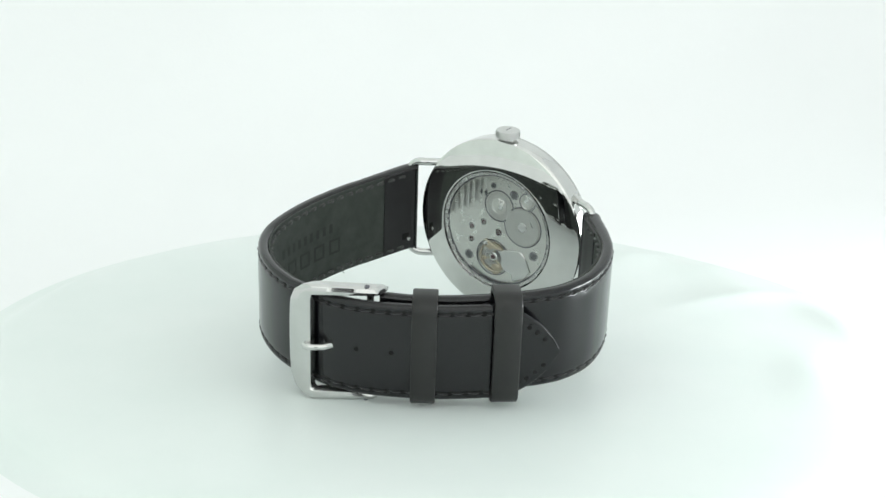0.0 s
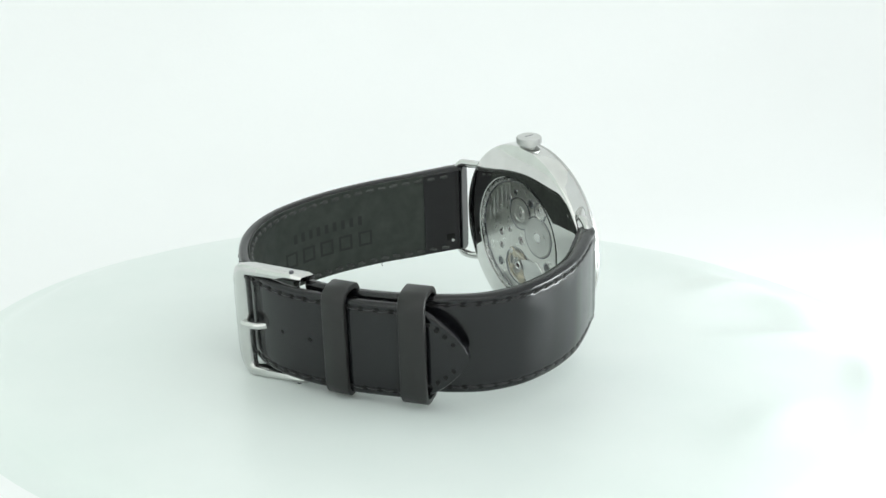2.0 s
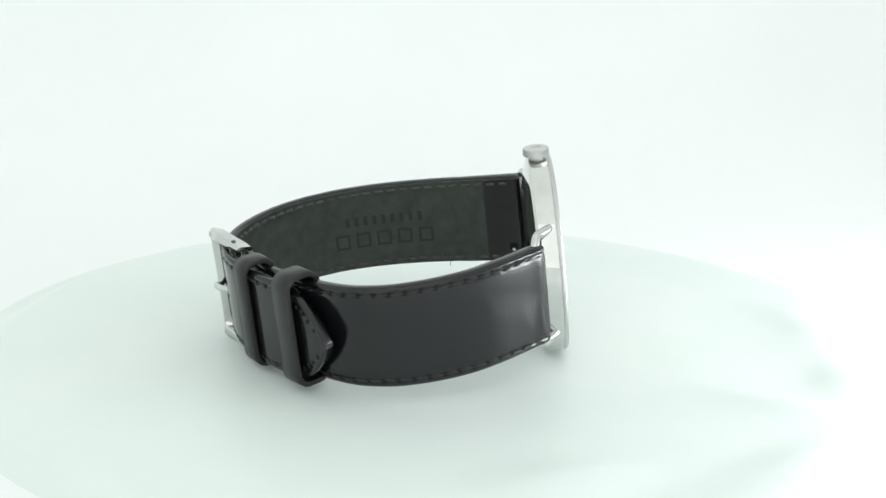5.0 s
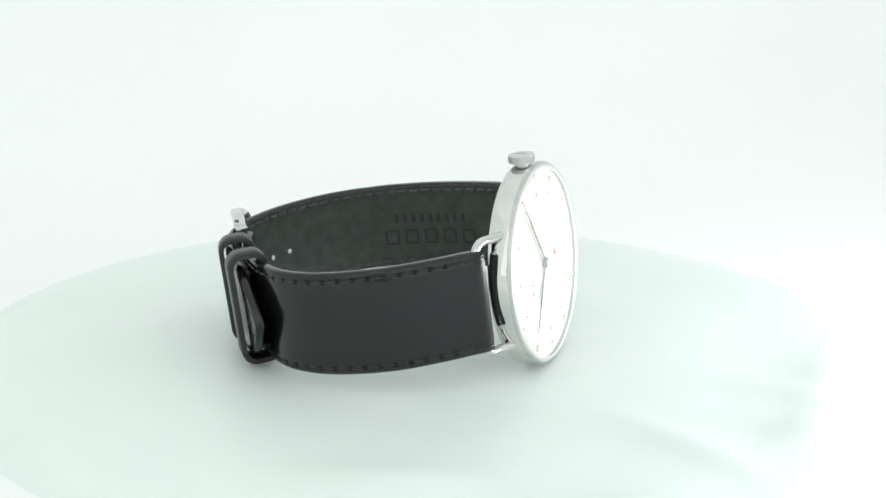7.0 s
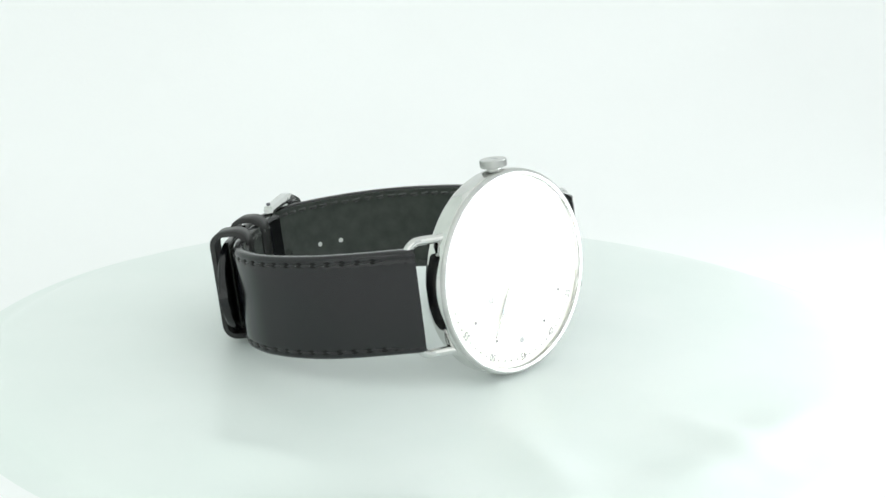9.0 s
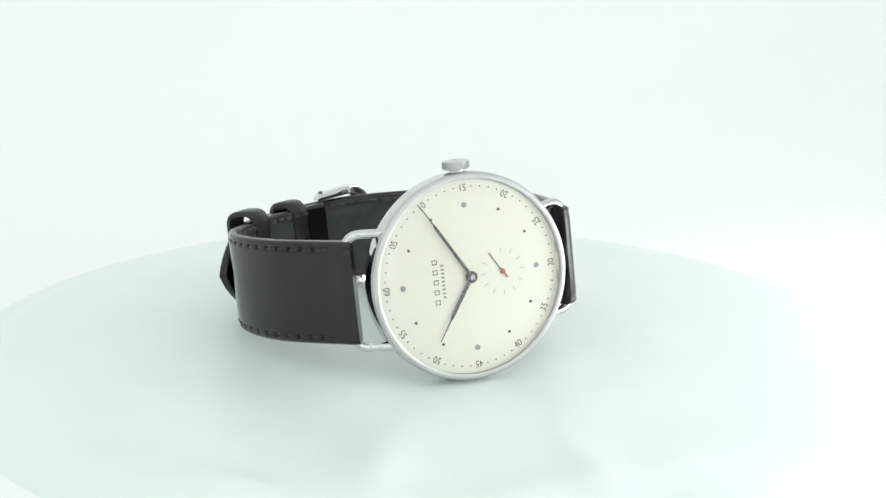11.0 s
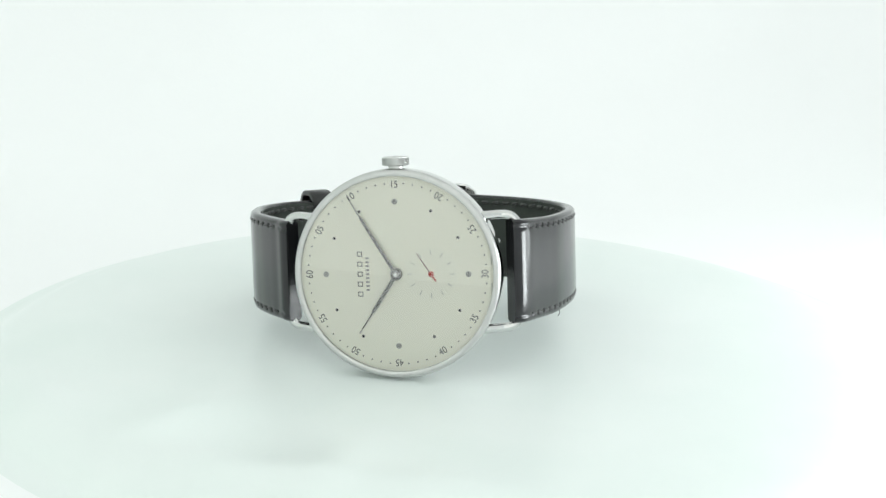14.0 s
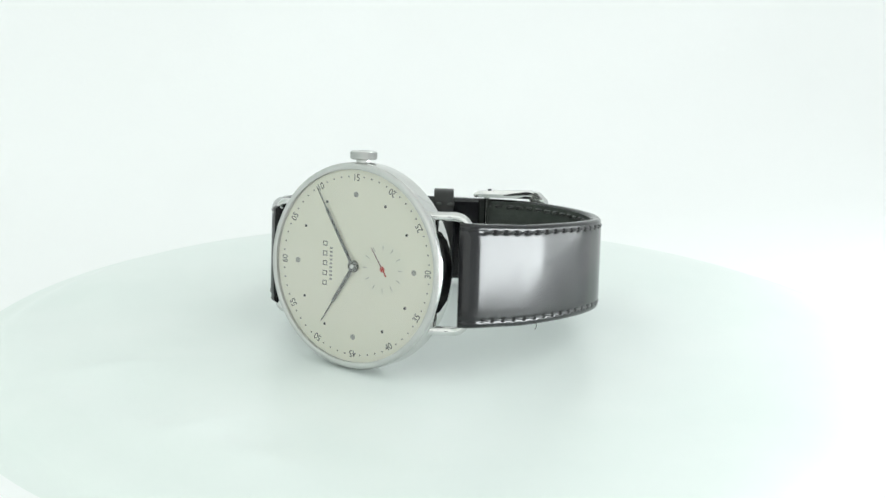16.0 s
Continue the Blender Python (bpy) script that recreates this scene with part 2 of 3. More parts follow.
def turntable():
    """A white round platter on a low foot."""
    m, nt, p = material("milky white platter")
    add_mix(nt, p, (0.805, 0.865, 0.845), (0.84, 0.888, 0.872), 30)
    add_bump(nt, p, 14, 0.10, 0.0012, 2.0)
    p.inputs["Roughness"].default_value = 0.34
    p.inputs["Specular IOR Level"].default_value = 0.35
    hold = new("turntable")
    tagged(hold, "round milky white turntable with a soft sloping rim", "turntable")
    radii = [0, 16] + [20 + 2 * k for k in range(31)]
    rim = [(82, -0.45), (84, -0.75), (85.6, -1.15), (87.0, -1.75), (88.1, -2.5), (89.0, -3.2), (90.2, -3.75), (92.0, -4.05), (94.0, -4.18)]
    segs = 300
    folds = [(18, -44, 38, -78, 3.2, 0.55), (44, -32, 66, -53, 3.6, 0.55), (32, -46, 52, -66, 4.5, -0.35)]
    dents = [(-81, 82, 9, 3.5, 0.8), (-64, 80, 7, 5, -0.4), (-50, 76, 9, 4, 0.7), (-39, 80, 8, 4, -0.6), (-28, 72, 9, 4, 0.6), (-100, 78, 7, 5, -0.5), (-106, 70, 9, 4, 0.5)]

    def height(r, a):
        x, y = r * math.cos(a), r * math.sin(a)
        z = 0.0
        for deg, rr, wide, deep, tall in dents:
            c, sn = math.cos(radians(deg)), math.sin(radians(deg))
            along, out = -x * sn + y * c, x * c + y * sn - rr
            if x * c + y * sn > 0:
                z += tall * math.exp(-0.5 * (along / wide) ** 2 - 0.5 * (out / deep) ** 2)
        for x0, y0, x1, y1, wide, tall in folds:
            dx, dy = x1 - x0, y1 - y0
            f = ((x - x0) * dx + (y - y0) * dy) / (dx * dx + dy * dy)
            off = ((x - x0) * dy - (y - y0) * dx) / math.hypot(dx, dy)
            if -0.2 < f < 1.3:
                z += tall * math.sin(math.pi * (f + 0.2) / 1.5) ** 2 * math.exp(-0.5 * (off / wide) ** 2)
        return z
    bm = bmesh.new()
    rings = [[bm.verts.new((0, 0, 0))]]
    for r in radii[1:]:
        drop = -0.45 * max(0, (r - 70) / 12) ** 2
        rings.append([bm.verts.new((r * math.cos(2 * math.pi * i / segs), r * math.sin(2 * math.pi * i / segs), drop + 2.0 * height(r, 2 * math.pi * i / segs))) for i in range(segs)])
    for k, (r, z) in enumerate(rim[1:]):
        fade = max(0, 1 - k / 4)
        rings.append([bm.verts.new((r * math.cos(2 * math.pi * i / segs), r * math.sin(2 * math.pi * i / segs), z + 2.0 * fade * height(r, 2 * math.pi * i / segs))) for i in range(segs)])
    rings.append([bm.verts.new((86 * math.cos(2 * math.pi * i / segs), 86 * math.sin(2 * math.pi * i / segs), -3.7)) for i in range(segs)])
    rings.append([bm.verts.new((0, 0, -3.7))])
    for a, b in zip(rings, rings[1:]):
        for i in range(segs):
            j = (i + 1) % segs
            if len(a) == 1:
                bm.faces.new((a[0], b[i], b[j]))
            elif len(b) == 1:
                bm.faces.new((a[j], a[i], b[0]))
            else:
                bm.faces.new((a[i], b[i], b[j], a[j]))
    part("platter", bm, m, hold)
    foot = lathe([(0, -3.7), (80, -3.7), (80.4, -3.9), (80, -4.2), (0, -4.2)], 96)
    foot.transform(Matrix.Rotation(radians(90), 4, "X"))
    part("foot", foot, plain("white plastic foot", (0.75, 0.78, 0.76), 0.5), hold)
    return hold


table = turntable()


def light_bar():
    """A low studio lamp that shines across the platter."""
    lamp = new("studio_light")
    tagged(lamp, "low white studio light with two lit diffusers beside the turntable", "studio light")
    for name, y0, y1, glow in (("bright diffuser", -66, 4.5, GLOW_BAR), ("dimmed diffuser", 5.5, 74, GLOW_SOFT)):
        m, nt, p = material(name)
        p.inputs["Base Color"].default_value = (0.8, 0.8, 0.8, 1)
        p.inputs["Emission Color"].default_value = (0.94, 1.0, 1.01, 1)
        p.inputs["Emission Strength"].default_value = glow
        part("diffuser", box(166, 169, y0, y1, -2.5, 42, 0.4), m, lamp, name, smooth=False)
    part("housing", join(box(169.2, 190, -70, 78, FLOOR_Z + 0.5, 46, 2.5), box(168, 189, -70, 78, FLOOR_Z, FLOOR_Z + 1.2, 0.5)), plain("white lamp housing", (0.7, 0.71, 0.7), 0.5), lamp)
    return lamp


light_bar()


def film_camera():
    """The dark camera on its column, behind the point of view; the watch glass mirrors it."""
    hold = new("camera_stand")
    tagged(hold, "dark grey upright camera on a flat foot before the turntable", "camera stand")
    dark = leather("dark grey rubber", (0.030, 0.030, 0.032), (0.045, 0.045, 0.046), 0.55, 0.1, 900)
    part("body", box(-35, 11, -312, -289, FLOOR_Z + 3, 66, 3.0), dark, hold)
    part("foot", box(-39, 15, -324, -286, FLOOR_Z, FLOOR_Z + 2.9, 1.2), dark, hold)
    return hold


film_camera()

# ---- the watch: x to 6 o'clock, y to the back, z to the crown ----
watch = new("wristwatch")
tagged(watch, "steel wristwatch with cream dial and black leather strap, buckled", "wristwatch")
R_CASE = 18.5

case = part("case", lathe([(17.7, 0.5), (17.7, 0.0), (18.42, 0.0), (18.46, 0.06), (18.5, 0.25), (18.55, 1.6), (18.55, 2.8), (18.52, 3.2), (18.42, 3.5), (18.26, 3.68), (18.0, 3.78),
                           (17.5, 3.92), (16.8, 4.10), (16.0, 4.29), (15.2, 4.46), (14.4, 4.61), (13.6, 4.74), (13.0, 4.83), (12.7, 4.87), (12.5, 4.86), (12.38, 4.78), (12.3, 4.55), (12.2, 4.5), (12.2, 2.7), (17.0, 2.5)], 200),
            MIRROR, watch, "polished round steel case with a sloping back")


bezel = part("bezel", lathe([(17.25, 0.0), (17.25, -0.60), (17.31, -0.76), (17.5, -0.86), (17.9, -0.88), (18.22, -0.74), (18.38, -0.5), (18.46, -0.2), (18.46, -0.03), (17.8, -0.03)], 200),
             steel("frosted bright steel", (0.58, 0.58, 0.57), 0.36), watch, "slim frosted steel bezel")


def lug(sign):
    """A bent wire lug: two arms and the bar that the strap hangs on."""
    half = [(14.4, 1.0, 10.0), (15.6, 1.7, 10.0), (17.0, 2.75, 10.0), (17.9, 3.45, 10.0)]
    for k in range(0, 7):
        a = math.pi / 2 * k / 6
        half.append((18.7 + 2.3 * math.sin(a), 3.75 + 0.65 * math.sin(a), 7.7 + 2.3 * math.cos(a)))
    path = half + [(21.0, 4.4, z) for z in (4, 0, -4)] + [(x, y, -z) for x, y, z in half[::-1]]
    return part("lug", tube([(sign * x, y, z) for x, y, z in path], 0.78, 16), STEEL, case)


lug(1)
lug(-1)


def crown_mesh():
    """A fluted cap with a crossed knurl and a turned top."""
    bm = bmesh.new()
    segs = 144
    prof = [(1.3, -0.2), (1.3, 0.45), (2.0, 0.5), (2.3, 0.62), (2.42, 0.78), (2.42, 0.98), (2.42, 1.18), (2.42, 1.38), (2.42, 1.58), (2.42, 1.76), (2.3, 1.94), (2.08, 2.04), (1.4, 2.1), (0.4, 2.12)]
    rings = [[bm.verts.new((0, 0, -0.2))]]
    for row, (r, z) in enumerate(prof):
        knurl = 0.24 if r > 2.4 else 0.08 if r > 2.25 else 0
        ring = []
        for i in range(segs):
            a = 2 * math.pi * i / segs
            rr = r - knurl * (0.5 + 0.5 * math.cos(math.pi * (i / 2 + row)))
            ring.append(bm.verts.new((rr * math.cos(a), rr * math.sin(a), z)))
        rings.append(ring)
    rings.append([bm.verts.new((0, 0, 2.12))])
    for a, b in zip(rings, rings[1:]):
        for i in range(segs):
            j = (i + 1) % segs
            if len(a) == 1:
                bm.faces.new((a[0], b[j], b[i]))
            elif len(b) == 1:
                bm.faces.new((a[i], a[j], b[0]))
            else:
                bm.faces.new((a[i], a[j], b[j], b[i]))
    bm.transform(Matrix.Translation((0, 1.9, 18.45)))
    return bm


crown = part("crown", crown_mesh(), KNURL, watch, "knurled steel winding crown", angle=14)
# A thin dark line across the crown's top.
part("dark_line", box(-0.12, 0.12, 0.9, 2.7, 20.55, 20.59), DARKMETAL, crown, smooth=False)

# glasses: domed in front, flat behind
def dome(r, top, bend=250.0):
    return -(top - r * r / (2 * bend))


outer = [(r, dome(r, 1.33)) for r in (0, 2, 4, 6, 8, 10, 12, 14, 15.5, 16.6, 17.2)]
inner = [(r, dome(r, 1.13)) for r in (17.2, 16.6, 15.5, 14, 12, 10, 8, 6, 4, 2, 0)]
front = part("crystal", lathe(outer + [(17.55, -0.68), (17.6, -0.62), (17.55, -0.54)] + inner, 160), GLASS, watch, "clear domed sapphire glass")
front.visible_shadow = False
rear = part("rear_crystal", lathe([(0, 4.92), (11.8, 4.92), (12.1, 4.9), (12.18, 4.8), (12.18, 4.5), (0, 4.5)], 96), GLASS, watch, "clear flat rear glass")
rear.location = (0, -0.02 * MM, 0)
rear.visible_shadow = False

# ---- the dial ----
dial = part("dial", lathe([(0, 0.0), (17.62, 0.0), (17.62, 0.4), (0, 0.4)], 128), DIAL, watch, "silvery cream dial with small seconds")


def on_dial(angle, r, y):
    """A point at that clock angle (from 12, clockwise) and radius."""
    a = radians(angle)
    return Vector((-r * math.cos(a), y, r * math.sin(a)))


def disc(r, y0, y1, segs=20):
    return lathe([(0, y0), (r * 0.9, y0), (r, (y0 * 2 + y1) / 3), (r, y1), (0, y1)], segs)


big = small = tick = None
for h in range(12):
    at = Matrix.Translation(on_dial(h * 30, 12.79, 0) * MM)
    if h % 3 == 0:
        if big is None:
            big = part("hour_dot", disc(0.5, -0.06, 0.0), GREYINK, dial, "large grey hour dot")
            big.matrix_local = at
        else:
            again(big, at, dial)
    elif small is None:
        small = part("hour_dot", disc(0.27, -0.06, 0.0, 14), INK, dial, "small dark hour dot")
        small.matrix_local = at
    else:
        again(small, at, dial)
for k in range(60):
    if k % 5:
        at = Matrix.Translation(on_dial(k * 6, 16.0, 0) * MM)
        if tick is None:
            tick = part("minute_dot", disc(0.14, -0.04, 0.0, 8), INK, dial)
            tick.matrix_local = at
        else:
            again(tick, at, dial)


def text_mesh(body, size):
    cu = bpy.data.curves.new("tmp", "FONT")
    cu.body, cu.size, cu.align_x, cu.align_y, cu.extrude, cu.offset = body, size, "CENTER", "CENTER", 0.012, 0.0
    ob = bpy.data.objects.new("tmp", cu)
    scene.collection.objects.link(ob)
    me = bpy.data.meshes.new_from_object(ob.evaluated_get(bpy.context.evaluated_depsgraph_get()))
    bpy.data.objects.remove(ob)
    bm = bmesh.new()
    bm.from_mesh(me)
    bpy.data.meshes.remove(me)
    return bm


def numeral(body, angle, inward):
    bm = text_mesh(body, 1.75)
    bm.transform(Matrix.Diagonal((0.86, 1, 1, 1)))
    out = (on_dial(angle, 1, 0)).normalized() * (-1 if inward else 1)
    nrm = Vector((0, -1, 0))
    right = out.cross(nrm)
    m = Matrix((right, out, nrm)).transposed().to_4x4()
    bm.transform(Matrix.Translation(on_dial(angle, 15.75, -0.02)) @ m)
    part("numeral", bm, INK, dial, smooth=False)


for k in range(12):
    numeral("60" if k == 0 else "%02d" % (k * 5), k * 30, k in (4, 5, 6, 7, 8))


def mark(w, h, x, z, ink, rim):
    """A small plain frame printed on the dial."""
    bm = join(box(x - w / 2, x + w / 2, -0.03, 0.0, z - h / 2, z - h / 2 + rim), box(x - w / 2, x + w / 2, -0.03, 0.0, z + h / 2 - rim, z + h / 2),
              box(x - w / 2, x - w / 2 + rim, -0.031, 0.0, z - h / 2, z + h / 2), box(x + w / 2 - rim, x + w / 2, -0.031, 0.0, z - h / 2, z + h / 2))
    part("printed_mark", bm, ink, dial, smooth=False)


for k in range(5):
    mark(0.92, 0.86, -6.6, -3.55 + 1.78 * k, INK, 0.13)
for k in range(9):
    part("printed_mark", box(-5.55, -4.95, -0.03, 0, -2.95 + 0.7 * k, -2.62 + 0.7 * k), GREYINK, dial, smooth=False)
part("printed_mark", box(16.75, 16.95, -0.03, 0, -4.2, -1.6), PALEINK, dial, smooth=False)
part("printed_mark", box(16.75, 16.95, -0.03, 0, 1.6, 4.2), PALEINK, dial, smooth=False)

# small seconds
SEC_X = 6.15
sub = lathe([(0, -0.015), (4.75, -0.015), (4.8, 0.02), (0, 0.02)], 64)
sub.transform(Matrix.Translation((SEC_X, 0, 0)))
part("small_seconds_dial", sub, SUBDIAL, dial)
for k in range(12):
    a = radians(30 * k)
    bm = box(3.35, 4.25, -0.04, 0.0, -0.06, 0.06)
    bm.transform(Matrix.Translation((SEC_X, 0, 0)) @ Matrix.Rotation(a, 4, "Y"))
    part("second_tick", bm, PALEINK, dial, smooth=False)


def hand(name, angle, y, points, mat, label, centre=0.0, thick=0.12):
    """points: (distance along, half width) of a flat hand that points along the clock angle."""
    bm = bmesh.new()
    top = [bm.verts.new((d, y, w)) for d, w in points] + [bm.verts.new((d, y, -w)) for d, w in points[::-1]]
    f = bm.faces.new(top)
    r = bmesh.ops.extrude_face_region(bm, geom=[f])
    bmesh.ops.translate(bm, verts=[v for v in r["geom"] if isinstance(v, bmesh.types.BMVert)], vec=(0, -thick, 0))
    d = on_dial(angle, 1, 0)
    m = Matrix((d, Vector((0, 1, 0)), d.cross(Vector((0, 1, 0))))).transposed().to_4x4()
    bm.transform(Matrix.Translation((centre, 0, 0)) @ m)
    return part(name, bm, mat, dial, label, smooth=False)


hand("hour_hand", 303.5, -0.3, [(-0.8, 0.34), (7.8, 0.30), (8.4, 0.12), (12.6, 0.07)], HAND, "dark grey stepped hour hand")
hand("minute_hand", 58.6, -0.5, [(-0.8, 0.30), (11.4, 0.26), (12.0, 0.11), (16.1, 0.06)], HAND, "dark grey stepped minute hand")
part("hand_hub", lathe([(0, -0.83), (0.45, -0.82), (0.5, -0.74), (0.98, -0.7), (1.05, -0.6), (1.05, -0.2), (0, -0.2)], 32), HAND, dial, "round dark hub")
part("hub_cap", lathe([(0, -0.88), (0.3, -0.87), (0.42, -0.84), (0.42, -0.8), (0, -0.8)], 24), SATIN, dial, "small bright hub cap")
hand("seconds_hand", 56.0, -0.14, [(0.2, 0.10), (4.4, 0.05)], plain("dark red-grey hand", (0.16, 0.05, 0.05), 0.4), "thin seconds hand", SEC_X, 0.06)
hand("seconds_tail", 236.0, -0.14, [(0.2, 0.16), (1.5, 0.13)], RED, "red counterweight", SEC_X, 0.06)
hub = lathe([(0, -0.27), (0.4, -0.25), (0.5, -0.2), (0.5, -0.12), (0, -0.12)], 20)
hub.transform(Matrix.Translation((SEC_X, 0, 0)))
part("seconds_hub", hub, RED, dial, "red hub")

# ---- the movement behind the rear glass ----
movement = part("movement", lathe([(0, 3.6), (12.1, 3.6), (12.1, 3.2), (0, 3.2)], 96), PLATE, watch, "rhodium-plated hand-wound movement")
ring = lathe([(11.5, 3.6), (11.5, 4.3), (11.7, 4.4), (12.15, 4.4), (12.15, 3.6)], 96)
part("movement_ring", ring, SATIN, movement)


def spot(name, x, z, r, y0, y1, mat, label="", segs=24, rim=0.0):
    prof = [(0, y1), (max(r - 0.12, r * 0.8), y1), (r, y1 - 0.1), (r, y0), (0, y0)]
    if rim:
        prof = [(0, y1), (r - rim - 0.1, y1), (r - rim, y1 - 0.12), (r - rim + 0.1, y1), (r - 0.1, y1), (r, y1 - 0.1), (r, y0), (0, y0)]
    bm = lathe(prof, segs)
    bm.transform(Matrix.Translation((x, 0, z)))
    return part(name, bm, mat, movement, label)


def bridge():
    """The three-quarter plate: a disc segment with a scooped lower part."""
    bm = bmesh.new()
    ring = []
    for k in range(49):
        a = radians(-58 + 284 * k / 48)
        ring.append((11.3 * math.cos(a), 11.3 * math.sin(a)))
    ring += [(-6.6, -7.6), (-5.0, -5.4), (-2.6, -4.0), (-1.4, -3.0), (0.7, -2.3), (2.7, -2.8), (4.0, -4.2), (4.5, -6.1), (4.3, -8.2)]
    vs = [bm.verts.new((x, 4.0, z)) for x, z in ring]
    f = bm.faces.new(vs)
    r = bmesh.ops.extrude_face_region(bm, geom=[f])
    bmesh.ops.translate(bm, verts=[v for v in r["geom"] if isinstance(v, bmesh.types.BMVert)], vec=(0, -0.4, 0))
    bmesh.ops.triangulate(bm, faces=[f for f in bm.faces if len(f.verts) > 4])
    return bm


part("bridge", bridge(), PLATE, movement, "plate with striped finish", smooth=False)
for k in range(6):
    x = 2.9 + 1.32 * k
    lo, hi = 5.6 - 0.95 * k, math.sqrt(max(0, 11.0 ** 2 - (x + 0.9) ** 2))
    if hi - lo > 0.6:
        bm = bmesh.new()
        fold = [(x, 4.0), (x + 0.2, 4.10), (x + 0.66, 4.13), (x + 1.1, 4.06), (x + 1.2, 4.0)]
        low = [bm.verts.new((px, py, lo + 0.25 * i)) for i, (px, py) in enumerate(fold)]
        high = [bm.verts.new((px, py, hi)) for px, py in fold]
        for i in range(4):
            bm.faces.new((low[i], low[i + 1], high[i + 1], high[i]))
        bm.faces.new(low)
        bm.faces.new(high)
        bm.faces.new((low[0], low[4], high[4], high[0]))
        part("stripe", bm, WHEEL if k % 2 else PLATE, movement, smooth=False)


def groove_shade(x, z, r, y, w=0.12):
    """A dark ring standing in for the shaded gap round a wheel or an opening."""
    bm = tube([(x + r * math.cos(a * math.pi / 24), y, z + r * math.sin(a * math.pi / 24)) for a in range(48)], w, 6, True)
    part("groove_shade", bm, DARKMETAL, movement)


def teeth(name, x, z, r, y0, y1, count, mat, label):
    """A flat toothed wheel with a turned step."""
    bm = bmesh.new()
    segs = count * 4
    prof = [(0, y1 - 0.03), (r * 0.62, y1 - 0.03), (r * 0.66, y1), (r, y1), (r, y0)]
    rings = [[bm.verts.new((x, prof[0][1], z))]]
    for rr, y in prof[1:]:
        rings.append([bm.verts.new((x + (rr - (0.22 if rr == r and i % 4 < 2 else 0)) * math.cos(2 * math.pi * i / segs), y,
                                    z + (rr - (0.22 if rr == r and i % 4 < 2 else 0)) * math.sin(2 * math.pi * i / segs))) for i in range(segs)])
    for i in range(segs):
        bm.faces.new((rings[0][0], rings[1][i], rings[1][(i + 1) % segs]))
    for a, b in zip(rings[1:], rings[2:]):
        for i in range(segs):
            j = (i + 1) % segs
            bm.faces.new((a[i], b[i], b[j], a[j]))
    return part(name, bm, mat, movement, label)


groove_shade(-5.8, 2.05, 4.1, 4.0, 0.14)
groove_shade(-0.2, 5.2, 3.2, 4.0, 0.16)
groove_shade(-6.5, 7.5, 1.75, 4.0, 0.10)
groove_shade(0.7, -6.1, 3.75, 3.98, 0.14)
groove_shade(0, 0, 11.4, 4.0, 0.16)
teeth("ratchet_wheel", -5.8, 2.05, 3.95, 4.0, 4.22, 48, WHEEL, "large satin ratchet wheel")
spot("screw", -5.8, 2.05, 1.0, 4.22, 4.34, STEEL, "polished screw")
teeth("crown_wheel", -0.2, 5.2, 3.0, 4.0, 4.2, 38, WHEEL, "satin crown wheel")
spot("wheel_core", -0.2, 5.2, 1.7, 4.2, 4.28, PLATE, "", 32, 0.35)
spot("screw", -0.7, 5.1, 0.55, 4.28, 4.34, STEEL)
spot("click", -6.5, 7.5, 1.6, 4.0, 4.16, PLATE, "", 36, 0.35)
spot("click_screw", -6.3, 7.7, 0.5, 4.16, 4.24, STEEL)
part("click_spring", tube([(-8.2 + 0.9 * math.cos(a * 0.25), 4.1, 4.9 + 2.2 * math.sin(a * 0.25)) for a in range(-6, 7)], 0.13, 6), STEEL, movement, "thin polished click spring")


def slotted(x, z, r, turn):
    """A blued screw head with its slot, in a bright countersink."""
    head = spot("screw", x, z, r, 4.0, 4.10, DARKMETAL, "dark slotted screw head", 28)
    cut = box(-r * 0.85, r * 0.85, 4.095, 4.115, -0.09, 0.09)
    cut.transform(Matrix.Translation((x, 0, z)) @ Matrix.Rotation(turn, 4, "Y"))
    part("slot", cut, HOLE, head, smooth=False)
    ring = tube([(x + (r + 0.12) * math.cos(a * math.pi / 12), 4.0, z + (r + 0.12) * math.sin(a * math.pi / 12)) for a in range(24)], 0.09, 6, True)
    part("countersink", ring, STEEL, movement)


for x, z, r, turn in ((3.4, 7.3, 0.8, 0.3), (-3.5, 8.25, 0.8, 1.1), (6.3, -6.9, 0.85, 2.0), (-8.5, -3.4, 0.85, 0.7), (-5.6, -6.7, 0.85, 1.6), (1.2, 9.2, 0.5, 0.2)):
    slotted(x, z, r, turn)
for x, z, r in ((5.9, -0.6, 0.5), (3.2, 1.0, 0.5), (5.9, -3.4, 0.5), (-0.4, -0.4, 0.62)):
    spot("jewel", x, z, r, 4.0, 4.06, JEWEL, "dark ruby bearing")
    bm = tube([(x + (r + 0.12) * math.cos(a * math.pi / 8), 4.03, z + (r + 0.12) * math.sin(a * math.pi / 8)) for a in range(16)], 0.12, 6, True)
    part("jewel_setting", bm, STEEL, movement)
    spot("pivot", x - 0.12, z - 0.12, 0.16, 4.06, 4.09, STEEL, "", 10)
bal = tube([(0.7 + 2.95 * math.cos(a * math.pi / 24), 3.9, -6.1 + 2.95 * math.sin(a * math.pi / 24)) for a in range(48)], 0.26, 8, True)
part("balance_wheel", bal, BRASS, movement, "pale gilt balance wheel")
for a in (20, 140, 260):
    bm = box(0, 2.8, 3.84, 3.96, -0.16, 0.16)
    bm.transform(Matrix.Translation((0.7, 0, -6.1)) @ Matrix.Rotation(radians(a), 4, "Y"))
    part("balance_arm", bm, BRASS, movement, smooth=False)
